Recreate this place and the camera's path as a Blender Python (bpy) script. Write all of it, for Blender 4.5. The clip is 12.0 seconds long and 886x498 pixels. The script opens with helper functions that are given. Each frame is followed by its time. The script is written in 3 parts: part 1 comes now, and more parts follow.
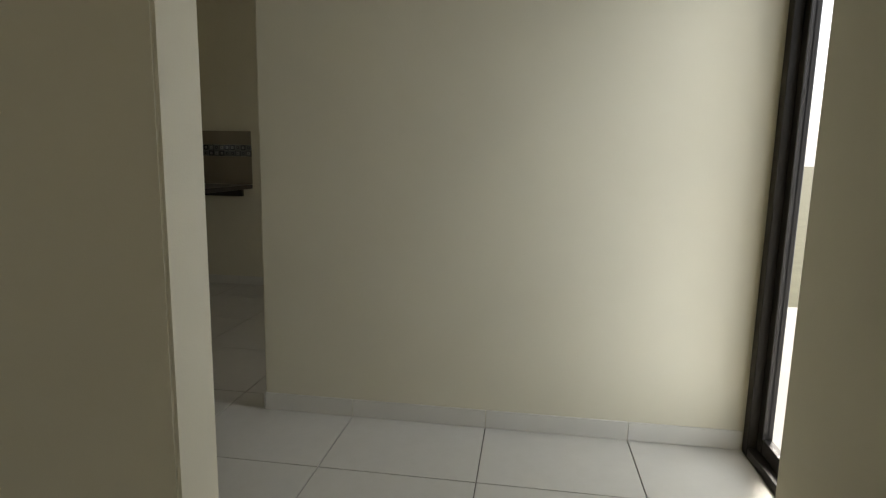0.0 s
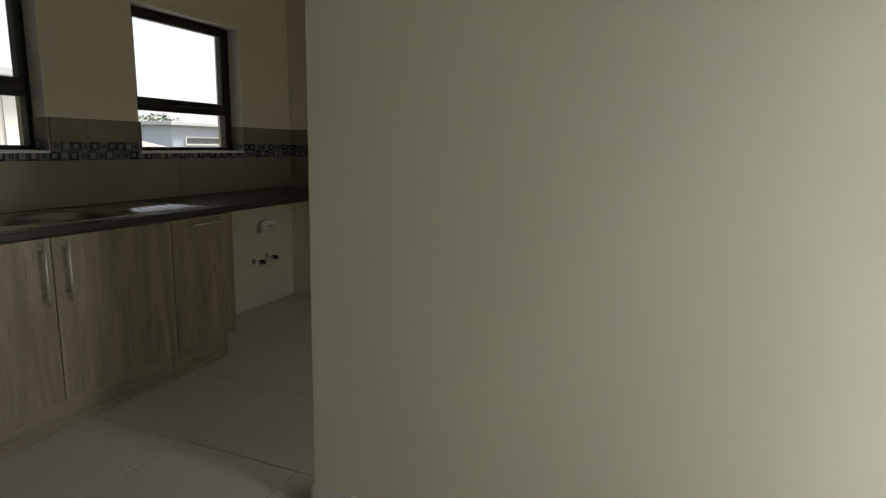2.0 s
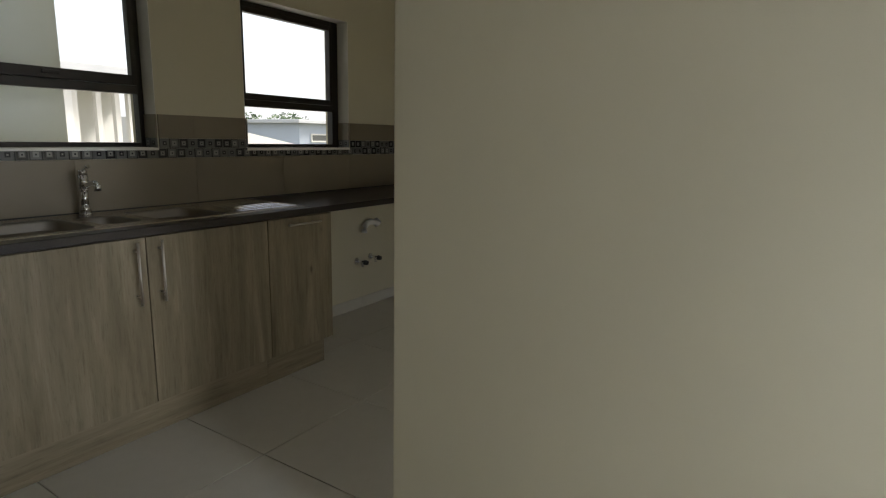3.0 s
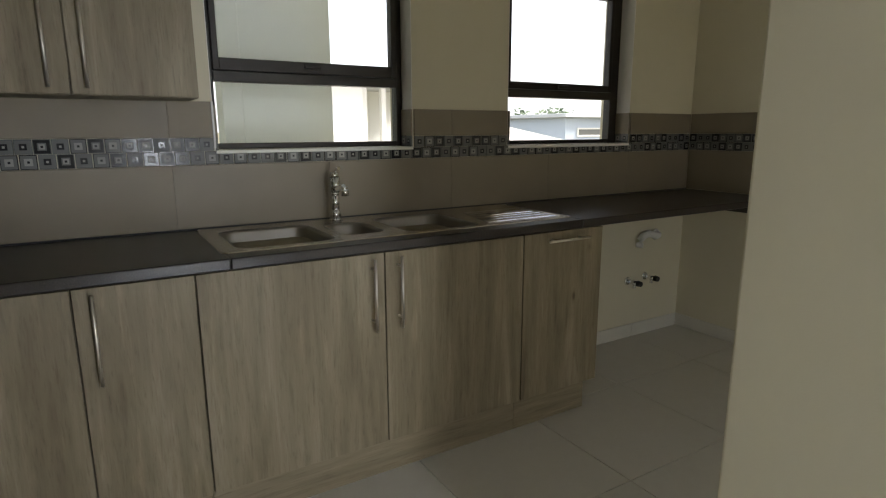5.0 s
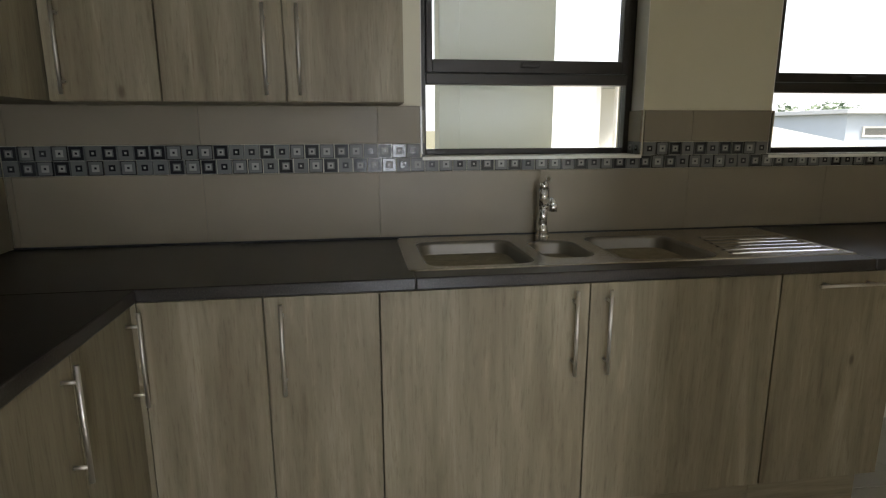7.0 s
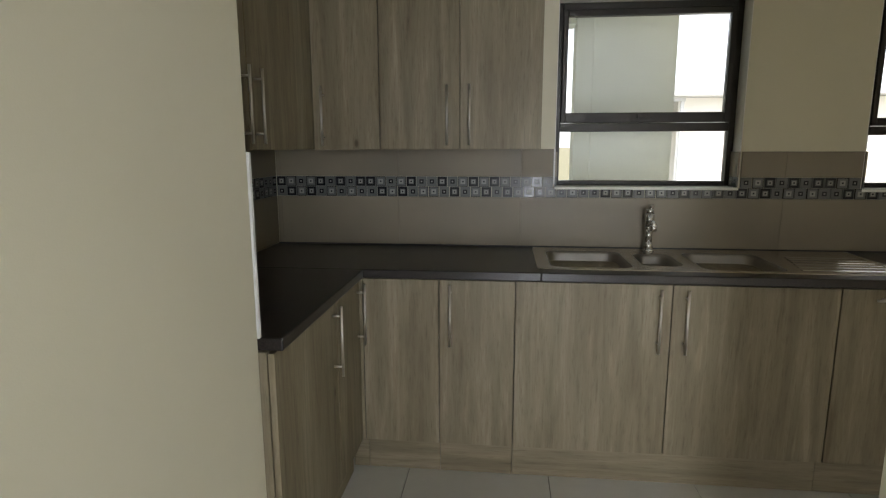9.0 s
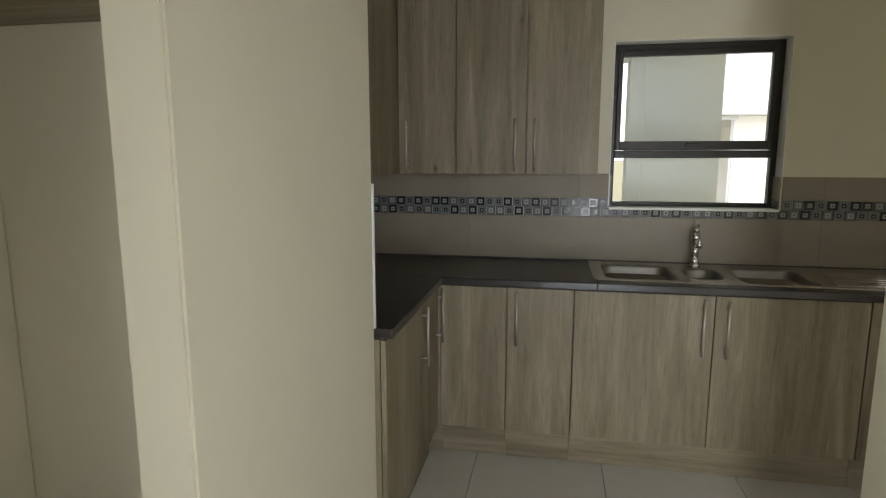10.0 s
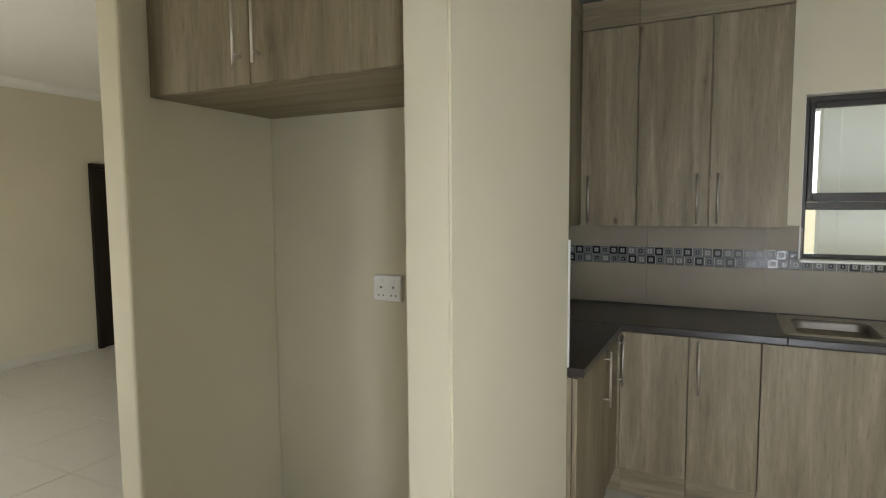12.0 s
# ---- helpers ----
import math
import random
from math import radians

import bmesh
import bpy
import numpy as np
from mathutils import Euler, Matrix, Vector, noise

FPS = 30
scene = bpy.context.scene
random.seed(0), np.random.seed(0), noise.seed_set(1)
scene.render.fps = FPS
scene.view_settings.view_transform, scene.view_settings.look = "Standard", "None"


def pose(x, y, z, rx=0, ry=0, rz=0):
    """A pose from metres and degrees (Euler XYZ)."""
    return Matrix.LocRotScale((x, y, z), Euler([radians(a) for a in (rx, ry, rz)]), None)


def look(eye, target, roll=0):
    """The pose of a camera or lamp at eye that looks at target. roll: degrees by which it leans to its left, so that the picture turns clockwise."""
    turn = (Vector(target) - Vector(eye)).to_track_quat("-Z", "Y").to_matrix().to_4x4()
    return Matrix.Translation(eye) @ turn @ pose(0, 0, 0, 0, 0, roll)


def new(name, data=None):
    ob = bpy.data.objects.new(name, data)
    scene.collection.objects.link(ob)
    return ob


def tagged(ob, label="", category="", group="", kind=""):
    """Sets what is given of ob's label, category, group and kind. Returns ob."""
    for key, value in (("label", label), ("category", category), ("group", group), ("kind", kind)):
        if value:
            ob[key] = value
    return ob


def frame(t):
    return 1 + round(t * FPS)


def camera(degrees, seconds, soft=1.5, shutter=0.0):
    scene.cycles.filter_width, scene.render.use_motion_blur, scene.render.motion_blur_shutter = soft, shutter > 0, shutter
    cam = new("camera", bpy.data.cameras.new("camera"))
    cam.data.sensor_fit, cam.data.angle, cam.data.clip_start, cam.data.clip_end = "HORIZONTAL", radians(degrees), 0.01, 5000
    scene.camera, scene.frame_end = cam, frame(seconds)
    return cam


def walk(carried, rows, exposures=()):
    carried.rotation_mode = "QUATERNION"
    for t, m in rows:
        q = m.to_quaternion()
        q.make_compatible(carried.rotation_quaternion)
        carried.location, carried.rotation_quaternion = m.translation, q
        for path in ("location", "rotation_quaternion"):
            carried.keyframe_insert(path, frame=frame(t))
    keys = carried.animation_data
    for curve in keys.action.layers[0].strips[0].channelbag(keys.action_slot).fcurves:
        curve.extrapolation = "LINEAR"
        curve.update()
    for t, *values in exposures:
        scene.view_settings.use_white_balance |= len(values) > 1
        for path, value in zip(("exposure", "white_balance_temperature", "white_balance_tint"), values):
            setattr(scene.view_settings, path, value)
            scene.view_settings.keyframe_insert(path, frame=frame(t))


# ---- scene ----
cam = camera(75.3, 12.0, soft=1.2)
PATH = [
    (0, (-0.718, -0.122, 1.16), (1.237, 0.166, 0.849), 1.1),
    (0.5, (-0.5, -0.159, 1.165), (1.438, 0.242, 0.875), 1.1),
    (1, (-0.284, -0.131, 1.234), (1.62, 0.376, 0.895), 1.4),
    (1.5, (-0.097, -0.106, 1.279), (1.774, 0.503, 0.921), 1.5),
    (2, (0.106, -0.044, 1.271), (1.935, 0.683, 0.913), 1.3),
    (2.5, (0.287, 0.008, 1.266), (2.029, 0.921, 0.902), 1.2),
    (3, (0.418, 0.07, 1.27), (2.063, 1.143, 0.892), 1.1),
    (3.5, (0.538, 0.194, 1.266), (2.049, 1.448, 0.885), 0.7),
    (5.3, (0.891, 0.612, 1.268), (1.806, 2.342, 0.857), -0.0),
    (5.5, (0.926, 0.653, 1.27), (1.78, 2.413, 0.855), 0.2),
    (6, (0.98, 0.779, 1.259), (1.683, 2.607, 0.854), -0.0),
    (6.5, (0.987, 0.823, 1.266), (1.491, 2.716, 0.858), -0.2),
    (7, (1.003, 0.788, 1.292), (1.293, 2.725, 0.886), -0.2),
    (7.5, (1.03, 0.662, 1.3), (1.118, 2.619, 0.897), -0.3),
    (9.5, (0.977, -0.14, 1.424), (0.698, 1.812, 1.094), 0.0),
    (10, (0.948, -0.324, 1.45), (0.575, 1.617, 1.142), 0.0),
    (10.5, (0.971, -0.469, 1.458), (0.469, 1.448, 1.189), -0.2),
    (11, (0.956, -0.557, 1.481), (0.334, 1.328, 1.235), -0.2),
    (11.5, (0.934, -0.615, 1.482), (0.177, 1.226, 1.288), -0.5),
    (12, (0.898, -0.64, 1.516), (0.012, 1.145, 1.351), -0.4),
]
walk(cam, [(t, look(eye, target, roll)) for t, eye, target, roll in PATH],
     exposures=[(0.0, 0.6), (0.5, 0.45), (1.0, 0.4), (1.5, 0.36), (2.0, 0.48), (2.5, 0.55), (3.0, 0.65), (3.5, 0.85), (5.5, 1.27), (6.5, 1.32), (7.5, 1.4), (9.5, 1.42), (11.5, 1.56), (12.0, 1.68)])

# ---- world, sun and window light ----
world = bpy.data.worlds.new("overcast_sky")
scene.world = world
world.use_nodes = True
wn = world.node_tree
sky = wn.nodes.new("ShaderNodeTexSky")
sky.sky_type = "NISHITA"
sky.sun_disc = False
sky.sun_elevation, sky.sun_rotation = radians(45), radians(117)
sky.dust_density = 3.0
back = wn.nodes["Background"]
back.inputs["Strength"].default_value = 0.15
cloud = wn.nodes.new("ShaderNodeMix")
cloud.data_type = "RGBA"
cloud.inputs[0].default_value = 0.62
cloud.inputs[7].default_value = (6.4, 6.5, 6.7, 1)      # even cloud veil
wn.links.new(sky.outputs["Color"], cloud.inputs[6])
wn.links.new(cloud.outputs[2], back.inputs["Color"])

sun = new("sun", bpy.data.lights.new("sun", "SUN"))
sun.data.energy, sun.data.angle, sun.data.color = 4.6, radians(15), (1.0, 0.95, 0.87)
sun.matrix_world = look((8, -4, 9), (0, 0, 0))


def window_light(name, eye, target, w, h, watts, color=(1.0, 0.98, 0.94)):
    """The sky's light in an opening."""
    lamp = new(name, bpy.data.lights.new(name, "AREA"))
    lamp.data.shape, lamp.data.size, lamp.data.size_y = "RECTANGLE", w, h
    lamp.data.energy, lamp.data.color = watts, color
    lamp.matrix_world = look(eye, target)
    return lamp


window_light("sky_light_door", (1.345, -1.14, 1.06), (1.345, 0.0, 1.06), 0.44, 1.92, 4.9, (0.84, 0.90, 1.0)).data.spread = radians(118)
# Daylight for the living room, added at an assumed opening out of view.
window_light("sky_light_unseen_living", (-3.0, -1.2, 1.2), (-3.0, 0.0, 1.0), 2.2, 2.0, 5)


# ---- materials ----
def material(name, color, rough=0.6, metal=0.0, spec=0.5):
    m = bpy.data.materials.new(name)
    m.use_nodes = True
    b = m.node_tree.nodes["Principled BSDF"]
    b.inputs["Base Color"].default_value = (*color, 1)
    b.inputs["Roughness"].default_value = rough
    b.inputs["Metallic"].default_value = metal
    b.inputs["Specular IOR Level"].default_value = spec
    return m, m.node_tree, b


def mapped(nt, scale, coord="Object", shift=True):
    tc = nt.nodes.new("ShaderNodeTexCoord")
    mp = nt.nodes.new("ShaderNodeMapping")
    mp.inputs["Scale"].default_value = scale
    if shift:
        info = nt.nodes.new("ShaderNodeObjectInfo")
        mul = nt.nodes.new("ShaderNodeVectorMath")
        mul.operation = "MULTIPLY_ADD"
        comb = nt.nodes.new("ShaderNodeCombineXYZ")
        for i in range(3):
            nt.links.new(info.outputs["Random"], comb.inputs[i])
        mul.inputs[1].default_value = (37, 53, 71)
        nt.links.new(comb.outputs[0], mul.inputs[0])
        nt.links.new(tc.outputs[coord], mul.inputs[2])
        nt.links.new(mul.outputs[0], mp.inputs["Vector"])
    else:
        nt.links.new(tc.outputs[coord], mp.inputs["Vector"])
    return mp.outputs["Vector"]


def noise_of(nt, vec, scale, detail=4, rough=0.55, distort=0.0):
    n = nt.nodes.new("ShaderNodeTexNoise")
    n.inputs["Scale"].default_value, n.inputs["Detail"].default_value = scale, detail
    n.inputs["Roughness"].default_value, n.inputs["Distortion"].default_value = rough, distort
    nt.links.new(vec, n.inputs["Vector"])
    return n.outputs["Fac"]


def ramp(nt, fac, stops):
    r = nt.nodes.new("ShaderNodeValToRGB")
    e = r.color_ramp.elements
    while len(e) < len(stops):
        e.new(0.5)
    for el, (p, c) in zip(e, stops):
        el.position, el.color = p, (*c, 1)
    nt.links.new(fac, r.inputs["Fac"])
    return r.outputs["Color"]


def mix(nt, a, b, fac, mode="MIX"):
    m = nt.nodes.new("ShaderNodeMix")
    m.data_type, m.blend_type = "RGBA", mode
    for sock, v in ((m.inputs[0], fac), (m.inputs[6], a), (m.inputs[7], b)):
        if isinstance(v, (int, float)):
            sock.default_value = v
        elif isinstance(v, tuple):
            sock.default_value = (*v, 1)
        else:
            nt.links.new(v, sock)
    return m.outputs[2]


def bump(nt, b, height, strength, distance=0.002):
    n = nt.nodes.new("ShaderNodeBump")
    n.inputs["Strength"].default_value, n.inputs["Distance"].default_value = strength, distance
    nt.links.new(height, n.inputs["Height"])
    nt.links.new(n.outputs["Normal"], b.inputs["Normal"])


def paint(name, color, var=0.06, rough=0.62, grain=260):
    m, nt, b = material(name, color, rough, spec=0.35)
    v = mapped(nt, (1, 1, 1), shift=False)
    dark = tuple(c * (1 - var) for c in color)
    big = noise_of(nt, v, 1.7, 3)
    nt.links.new(ramp(nt, big, [(0.3, dark), (0.7, color)]), b.inputs["Base Color"])
    roller = noise_of(nt, v, grain, 3, 0.6)
    bump(nt, b, roller, 0.22, 0.0012)
    return m


def wood(name, grain=(24, 24, 2.0)):
    """Grey-washed oak foil: soft boards, fine pores, pale flecks and small knots along the grain."""
    m, nt, b = material(name, (0.3, 0.27, 0.2), 0.5, spec=0.35)
    v = mapped(nt, grain)
    wide = noise_of(nt, v, 0.42, 5, 0.6, 0.9)
    streak = noise_of(nt, v, 1.5, 6, 0.65, 0.5)
    fine = noise_of(nt, mapped(nt, tuple(s * (2.6 if s > 5 else 3.2) for s in grain)), 2.4, 4, 0.7, 0.1)
    base = ramp(nt, wide, [(0.25, (0.146, 0.115, 0.069)), (0.43, (0.204, 0.167, 0.104)), (0.58, (0.249, 0.209, 0.136)), (0.75, (0.324, 0.281, 0.196))])
    bands = ramp(nt, streak, [(0.30, (0.56, 0.53, 0.48)), (0.42, (0.90, 0.89, 0.87)), (0.58, (1.0, 1.0, 1.0)), (0.70, (1.30, 1.31, 1.33))])
    lines = ramp(nt, fine, [(0.3, (0.62, 0.59, 0.55)), (0.46, (0.96, 0.96, 0.95)), (0.66, (1.0, 1.0, 1.0)), (0.8, (1.18, 1.18, 1.19))])
    c = mix(nt, mix(nt, base, bands, 0.72, "MULTIPLY"), lines, 0.65, "MULTIPLY")
    k = nt.nodes.new("ShaderNodeTexVoronoi")
    k.inputs["Scale"].default_value = 1.0
    nt.links.new(mapped(nt, tuple(5.2 if s > 5 else 2.6 for s in grain)), k.inputs["Vector"])
    spot = ramp(nt, k.outputs["Distance"], [(0.0, (0.20, 0.16, 0.12)), (0.035, (0.42, 0.37, 0.31)), (0.06, (0.85, 0.83, 0.80)), (0.11, (1, 1, 1))])
    c = mix(nt, c, spot, 0.85, "MULTIPLY")
    nt.links.new(c, b.inputs["Base Color"])
    bump(nt, b, fine, 0.15, 0.001)
    return m


WALL = paint("cream_wall_paint", (0.612, 0.568, 0.428))
CEIL = paint("white_ceiling_paint", (0.74, 0.73, 0.69), 0.03)
CORNICE = paint("white_cornice", (0.74, 0.73, 0.69), 0.02)
REVEAL = paint("white_reveal_paint", (0.72, 0.70, 0.65), 0.03)
PALE = paint("pale_exterior_paint", (0.76, 0.81, 0.77), 0.05)
WHITE_EXT = paint("white_exterior_paint", (0.82, 0.81, 0.78), 0.04)
CREAM_EXT = paint("cream_exterior_paint", (0.76, 0.73, 0.66), 0.05)
BLUEGREY = paint("blue_grey_exterior_paint", (0.46, 0.51, 0.58), 0.06)
WOOD = wood("grey_washed_oak")
WOOD_H = wood("grey_washed_oak_lengthwise", (1.6, 26, 26))


def tile_material(name, color, var, rough, cloud):
    m, nt, b = material(name, color, rough)
    v = mapped(nt, (1, 1, 1))
    n = noise_of(nt, v, cloud, 2, 0.5)
    dark = tuple(c * (1 - var) for c in color)
    nt.links.new(ramp(nt, n, [(0.3, dark), (0.7, color)]), b.inputs["Base Color"])
    r = nt.nodes.new("ShaderNodeMapRange")
    r.inputs["To Min"].default_value, r.inputs["To Max"].default_value = rough * 0.8, rough * 1.3
    nt.links.new(n, r.inputs["Value"])
    nt.links.new(r.outputs["Result"], b.inputs["Roughness"])
    bump(nt, b, noise_of(nt, v, 60, 2), 0.03, 0.001)
    return m


FLOOR, nt, b = material("off_white_porcelain", (0.53, 0.505, 0.44), 0.28)
nt.links.new(ramp(nt, noise_of(nt, mapped(nt, (1, 1, 1)), 14, 6, 0.7), [(0.2, (0.505, 0.48, 0.415)), (0.8, (0.545, 0.52, 0.455))]), b.inputs["Base Color"])
SKIRT = tile_material("off_white_skirting", (0.58, 0.555, 0.49), 0.06, 0.3, 4)
SPLASH = tile_material("greige_wall_tile", (0.228, 0.191, 0.130), 0.14, 0.5, 3.0)
GROUT = paint("grey_grout", (0.25, 0.235, 0.20), 0.1, 0.9)
SLAB = paint("grey_screed", (0.22, 0.205, 0.175), 0.1, 0.9)

WORKTOP, nt, b = material("charcoal_laminate", (0.035, 0.031, 0.030), 0.28, spec=0.45)
v = mapped(nt, (1, 1, 1), shift=False)
nt.links.new(ramp(nt, noise_of(nt, v, 220, 3), [(0.35, (0.014, 0.011, 0.010)), (0.6, (0.029, 0.023, 0.020)), (0.8, (0.060, 0.050, 0.044))]), b.inputs["Base Color"])
bump(nt, b, noise_of(nt, v, 400, 2), 0.12, 0.0006)

FRAME, nt, b = material("dark_bronze_aluminium", (0.022, 0.018, 0.014), 0.42, 0.35)
bump(nt, b, noise_of(nt, mapped(nt, (1, 1, 1)), 500, 2), 0.05, 0.0004)
STEEL, nt, b = material("brushed_stainless_steel", (0.58, 0.55, 0.50), 0.27, 1.0)
bump(nt, b, noise_of(nt, mapped(nt, (4, 300, 300)), 1.0, 3), 0.06, 0.0005)
# Darker, rougher copy of the sink steel; the colour damps reflected light in bowls.
DULL_DARKENED, nt, b = material("dull_darkened_stainless_bowl", (0.29, 0.268, 0.238), 0.5, 1.0)
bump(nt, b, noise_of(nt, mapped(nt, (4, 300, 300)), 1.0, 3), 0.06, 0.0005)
POLISHED, nt, b = material("polished_stainless_ridge", (0.88, 0.87, 0.88), 0.06, 1.0)
SATIN, nt, b = material("satin_nickel", (0.60, 0.56, 0.50), 0.46, 1.0)
CHROME, nt, b = material("chrome", (0.78, 0.78, 0.78), 0.06, 1.0)
RUBBER, nt, b = material("dark_rubber", (0.02, 0.02, 0.02), 0.6)
PVC, nt, b = material("white_plastic", (0.72, 0.71, 0.68), 0.35)
M_WHITE, nt, b = material("white_mosaic_glass", (0.28, 0.275, 0.247), 0.5)
M_GREY, nt, b = material("grey_mosaic_glass", (0.105, 0.107, 0.099), 0.5)
M_DARK, nt, b = material("black_mosaic_glass", (0.018, 0.018, 0.020), 0.12)
M_BROWN, nt, b = material("brown_mosaic_glass", (0.12, 0.115, 0.105), 0.15)
BROWN_DOOR = wood("dark_brown_timber")
for n in BROWN_DOOR.node_tree.nodes:
    if n.type == "VALTORGB" and n.color_ramp.elements[0].color[0] < 0.3:
        for el in n.color_ramp.elements:
            el.color = (el.color[0] * 0.16, el.color[1] * 0.12, el.color[2] * 0.11, 1)
ROOF = paint("grey_roof_sheet", (0.55, 0.56, 0.57), 0.1)
GROUND = paint("dry_grass_ground", (0.16, 0.15, 0.09), 0.3, 0.95, 8)
PAVING = paint("pale_concrete_paving", (0.45, 0.43, 0.38), 0.12, 0.85, 40)
LEAF, nt, b = material("dark_green_leaves", (0.05, 0.085, 0.03), 0.6)
BARK = paint("grey_brown_bark", (0.12, 0.09, 0.06), 0.3, 0.9, 30)

GLASS, nt, b = material("clear_window_glass", (1, 1, 1), 0.0)
b.inputs["Transmission Weight"].default_value = 1.0
b.inputs["IOR"].default_value = 1.05


# ---- building helpers ----
def box(bm, x0, x1, y0, y1, z0, z1, bevel=0.0, mat=0):
    xs, ys, zs = sorted((x0, x1)), sorted((y0, y1)), sorted((z0, z1))
    vs = [bm.verts.new((x, y, z)) for x in xs for y in ys for z in zs]
    fs = [bm.faces.new([vs[i] for i in f]) for f in ((0, 1, 3, 2), (4, 6, 7, 5), (0, 4, 5, 1), (2, 3, 7, 6), (0, 2, 6, 4), (1, 5, 7, 3))]
    for f in fs:
        f.material_index = mat
    if bevel:
        es = list({e for f in fs for e in f.edges})
        bmesh.ops.bevel(bm, geom=es, offset=bevel, segments=2, affect="EDGES", profile=0.5)
    return bm


def abox(*a, bevel=0.0):
    return box(bmesh.new(), *a, bevel=bevel)


def rod(bm, p, q, r, r2=None, segs=14):
    """A round bar from p to q."""
    p, q = Vector(p), Vector(q)
    m = Matrix.Translation((p + q) / 2) @ (q - p).to_track_quat("Z", "Y").to_matrix().to_4x4()
    bmesh.ops.create_cone(bm, cap_ends=True, segments=segs, radius1=r, radius2=r if r2 is None else r2, depth=(q - p).length, matrix=m)
    return bm


def tube(bm, points, r, segs=12):
    """A bent pipe through points."""
    rings = []
    pts = [Vector(p) for p in points]
    for i, p in enumerate(pts):
        d = (pts[min(i + 1, len(pts) - 1)] - pts[max(i - 1, 0)]).normalized()
        side = d.cross(Vector((0.0, 0.001, 1.0)) if abs(d.z) < 0.9 else Vector((1.0, 0.0, 0.0))).normalized()
        up = side.cross(d)
        rings.append([bm.verts.new(p + r * (math.cos(a) * side + math.sin(a) * up)) for a in [2 * math.pi * k / segs for k in range(segs)]])
    for a, b in zip(rings, rings[1:]):
        for k in range(segs):
            bm.faces.new((a[k], a[(k + 1) % segs], b[(k + 1) % segs], b[k]))
    bm.faces.new(rings[0]), bm.faces.new(rings[-1])
    return bm


PLACE = {}


def thing(name, at, label, category, group="", kind=""):
    ob = new(name)
    ob.empty_display_size = 0.05
    ob.location = at
    PLACE[ob.name] = Vector(at)
    return tagged(ob, label, category, group, kind)


def part(name, bm, mats, parent=None, label=""):
    """Links a bmesh in world coordinates as one mesh, with its origin in its middle."""
    bmesh.ops.recalc_face_normals(bm, faces=bm.faces)
    cs = [v.co for v in bm.verts]
    mid = Vector([(min(c[i] for c in cs) + max(c[i] for c in cs)) / 2 for i in range(3)])
    for v in bm.verts:
        v.co -= mid
    me = bpy.data.meshes.new(name)
    bm.to_mesh(me)
    bm.free()
    for m in mats if isinstance(mats, (list, tuple)) else [mats]:
        me.materials.append(m)
    ob = new(name, me)
    PLACE[ob.name] = mid
    ob.location = mid
    if parent:
        ob.parent = parent
        ob.location = mid - PLACE[parent.name]
    return tagged(ob, label)


def smooth(ob):
    for p in ob.data.polygons:
        p.use_smooth = True
    return ob


def structure(name, bm, mats, label, category):
    return tagged(part(name, bm, mats), label, category, kind="structure")


def pierced(x0, x1, y0, y1, z0, z1, holes):
    """A wall along x, one closed mesh, with rectangular holes (a, b, low, high)."""
    xs = sorted({x0, x1} | {v for h in holes for v in h[:2]})
    zs = sorted({z0, z1} | {v for h in holes for v in h[2:]})
    bm, found = bmesh.new(), {}

    def at(i, y, k):
        if (i, y, k) not in found:
            found[i, y, k] = bm.verts.new((xs[i], y, zs[k]))
        return found[i, y, k]

    def solid(i, k):
        if not (0 <= i < len(xs) - 1 and 0 <= k < len(zs) - 1):
            return False
        x, z = (xs[i] + xs[i + 1]) / 2, (zs[k] + zs[k + 1]) / 2
        return not any(a < x < b and lo < z < hi for a, b, lo, hi in holes)

    for i in range(len(xs) - 1):
        for k in range(len(zs) - 1):
            if not solid(i, k):
                continue
            ring = [(i, k), (i + 1, k), (i + 1, k + 1), (i, k + 1)]
            for y in (y0, y1):
                bm.faces.new([at(a, y, c) for a, c in ring])
            beside = [(i, k - 1), (i + 1, k), (i, k + 1), (i - 1, k)]
            for n, cell in enumerate(beside):
                if not solid(*cell):
                    (a, c), (d, e) = ring[n], ring[(n + 1) % 4]
                    bm.faces.new((at(a, y0, c), at(d, y0, e), at(d, y1, e), at(a, y1, c)))
    return bm


# ---- plan ----
H = 2.66                      # ceiling
XL, XR = -0.15, 4.04          # kitchen side walls
YB = 2.88                     # kitchen window wall
XW, YW = 1.652, 1.04          # free end of the hall wall
YS = -0.93                    # south wall
XF, YN = -5.0, 4.6            # far living wall and its north end
W1 = (1.238, 2.084, 1.197, 2.053)
W2 = (2.615, 3.488, 1.192, 2.032)
T = 0.6

# ---- large structure ----
floor = structure("floor", abox(XF - 0.2, XR + 0.2, YS - 0.2, YN + 0.2, -0.2, -0.006), SLAB, "grey grout bed under large off-white porcelain floor tiles", "floor")
ceiling = structure("ceiling", abox(XF - 0.2, XR + 0.2, YS - 0.2, YN + 0.2, H, H + 0.15), CEIL, "smooth white painted plaster ceiling", "ceiling")
structure("wall_north_kitchen", pierced(XL - 0.12, XR + 0.2, YB, YB + 0.22, -0.1, H, [W1, W2]), WALL, "cream painted kitchen wall pierced by two windows", "wall")
structure("wall_east_kitchen", abox(XR, XR + 0.2, YS - 0.2, YB, -0.1, H), WALL, "cream painted side wall of the kitchen", "wall")
structure("wall_west_kitchen", abox(XL - 0.12, XL, 1.43, YB, -0.1, H), WALL, "cream painted wall behind the cabinet run", "wall")
structure("wall_hall", abox(XW, XW + 0.13, YS - 0.2, YW, -0.1, H, bevel=0.006), WALL, "cream painted partition wall with a free end", "wall")
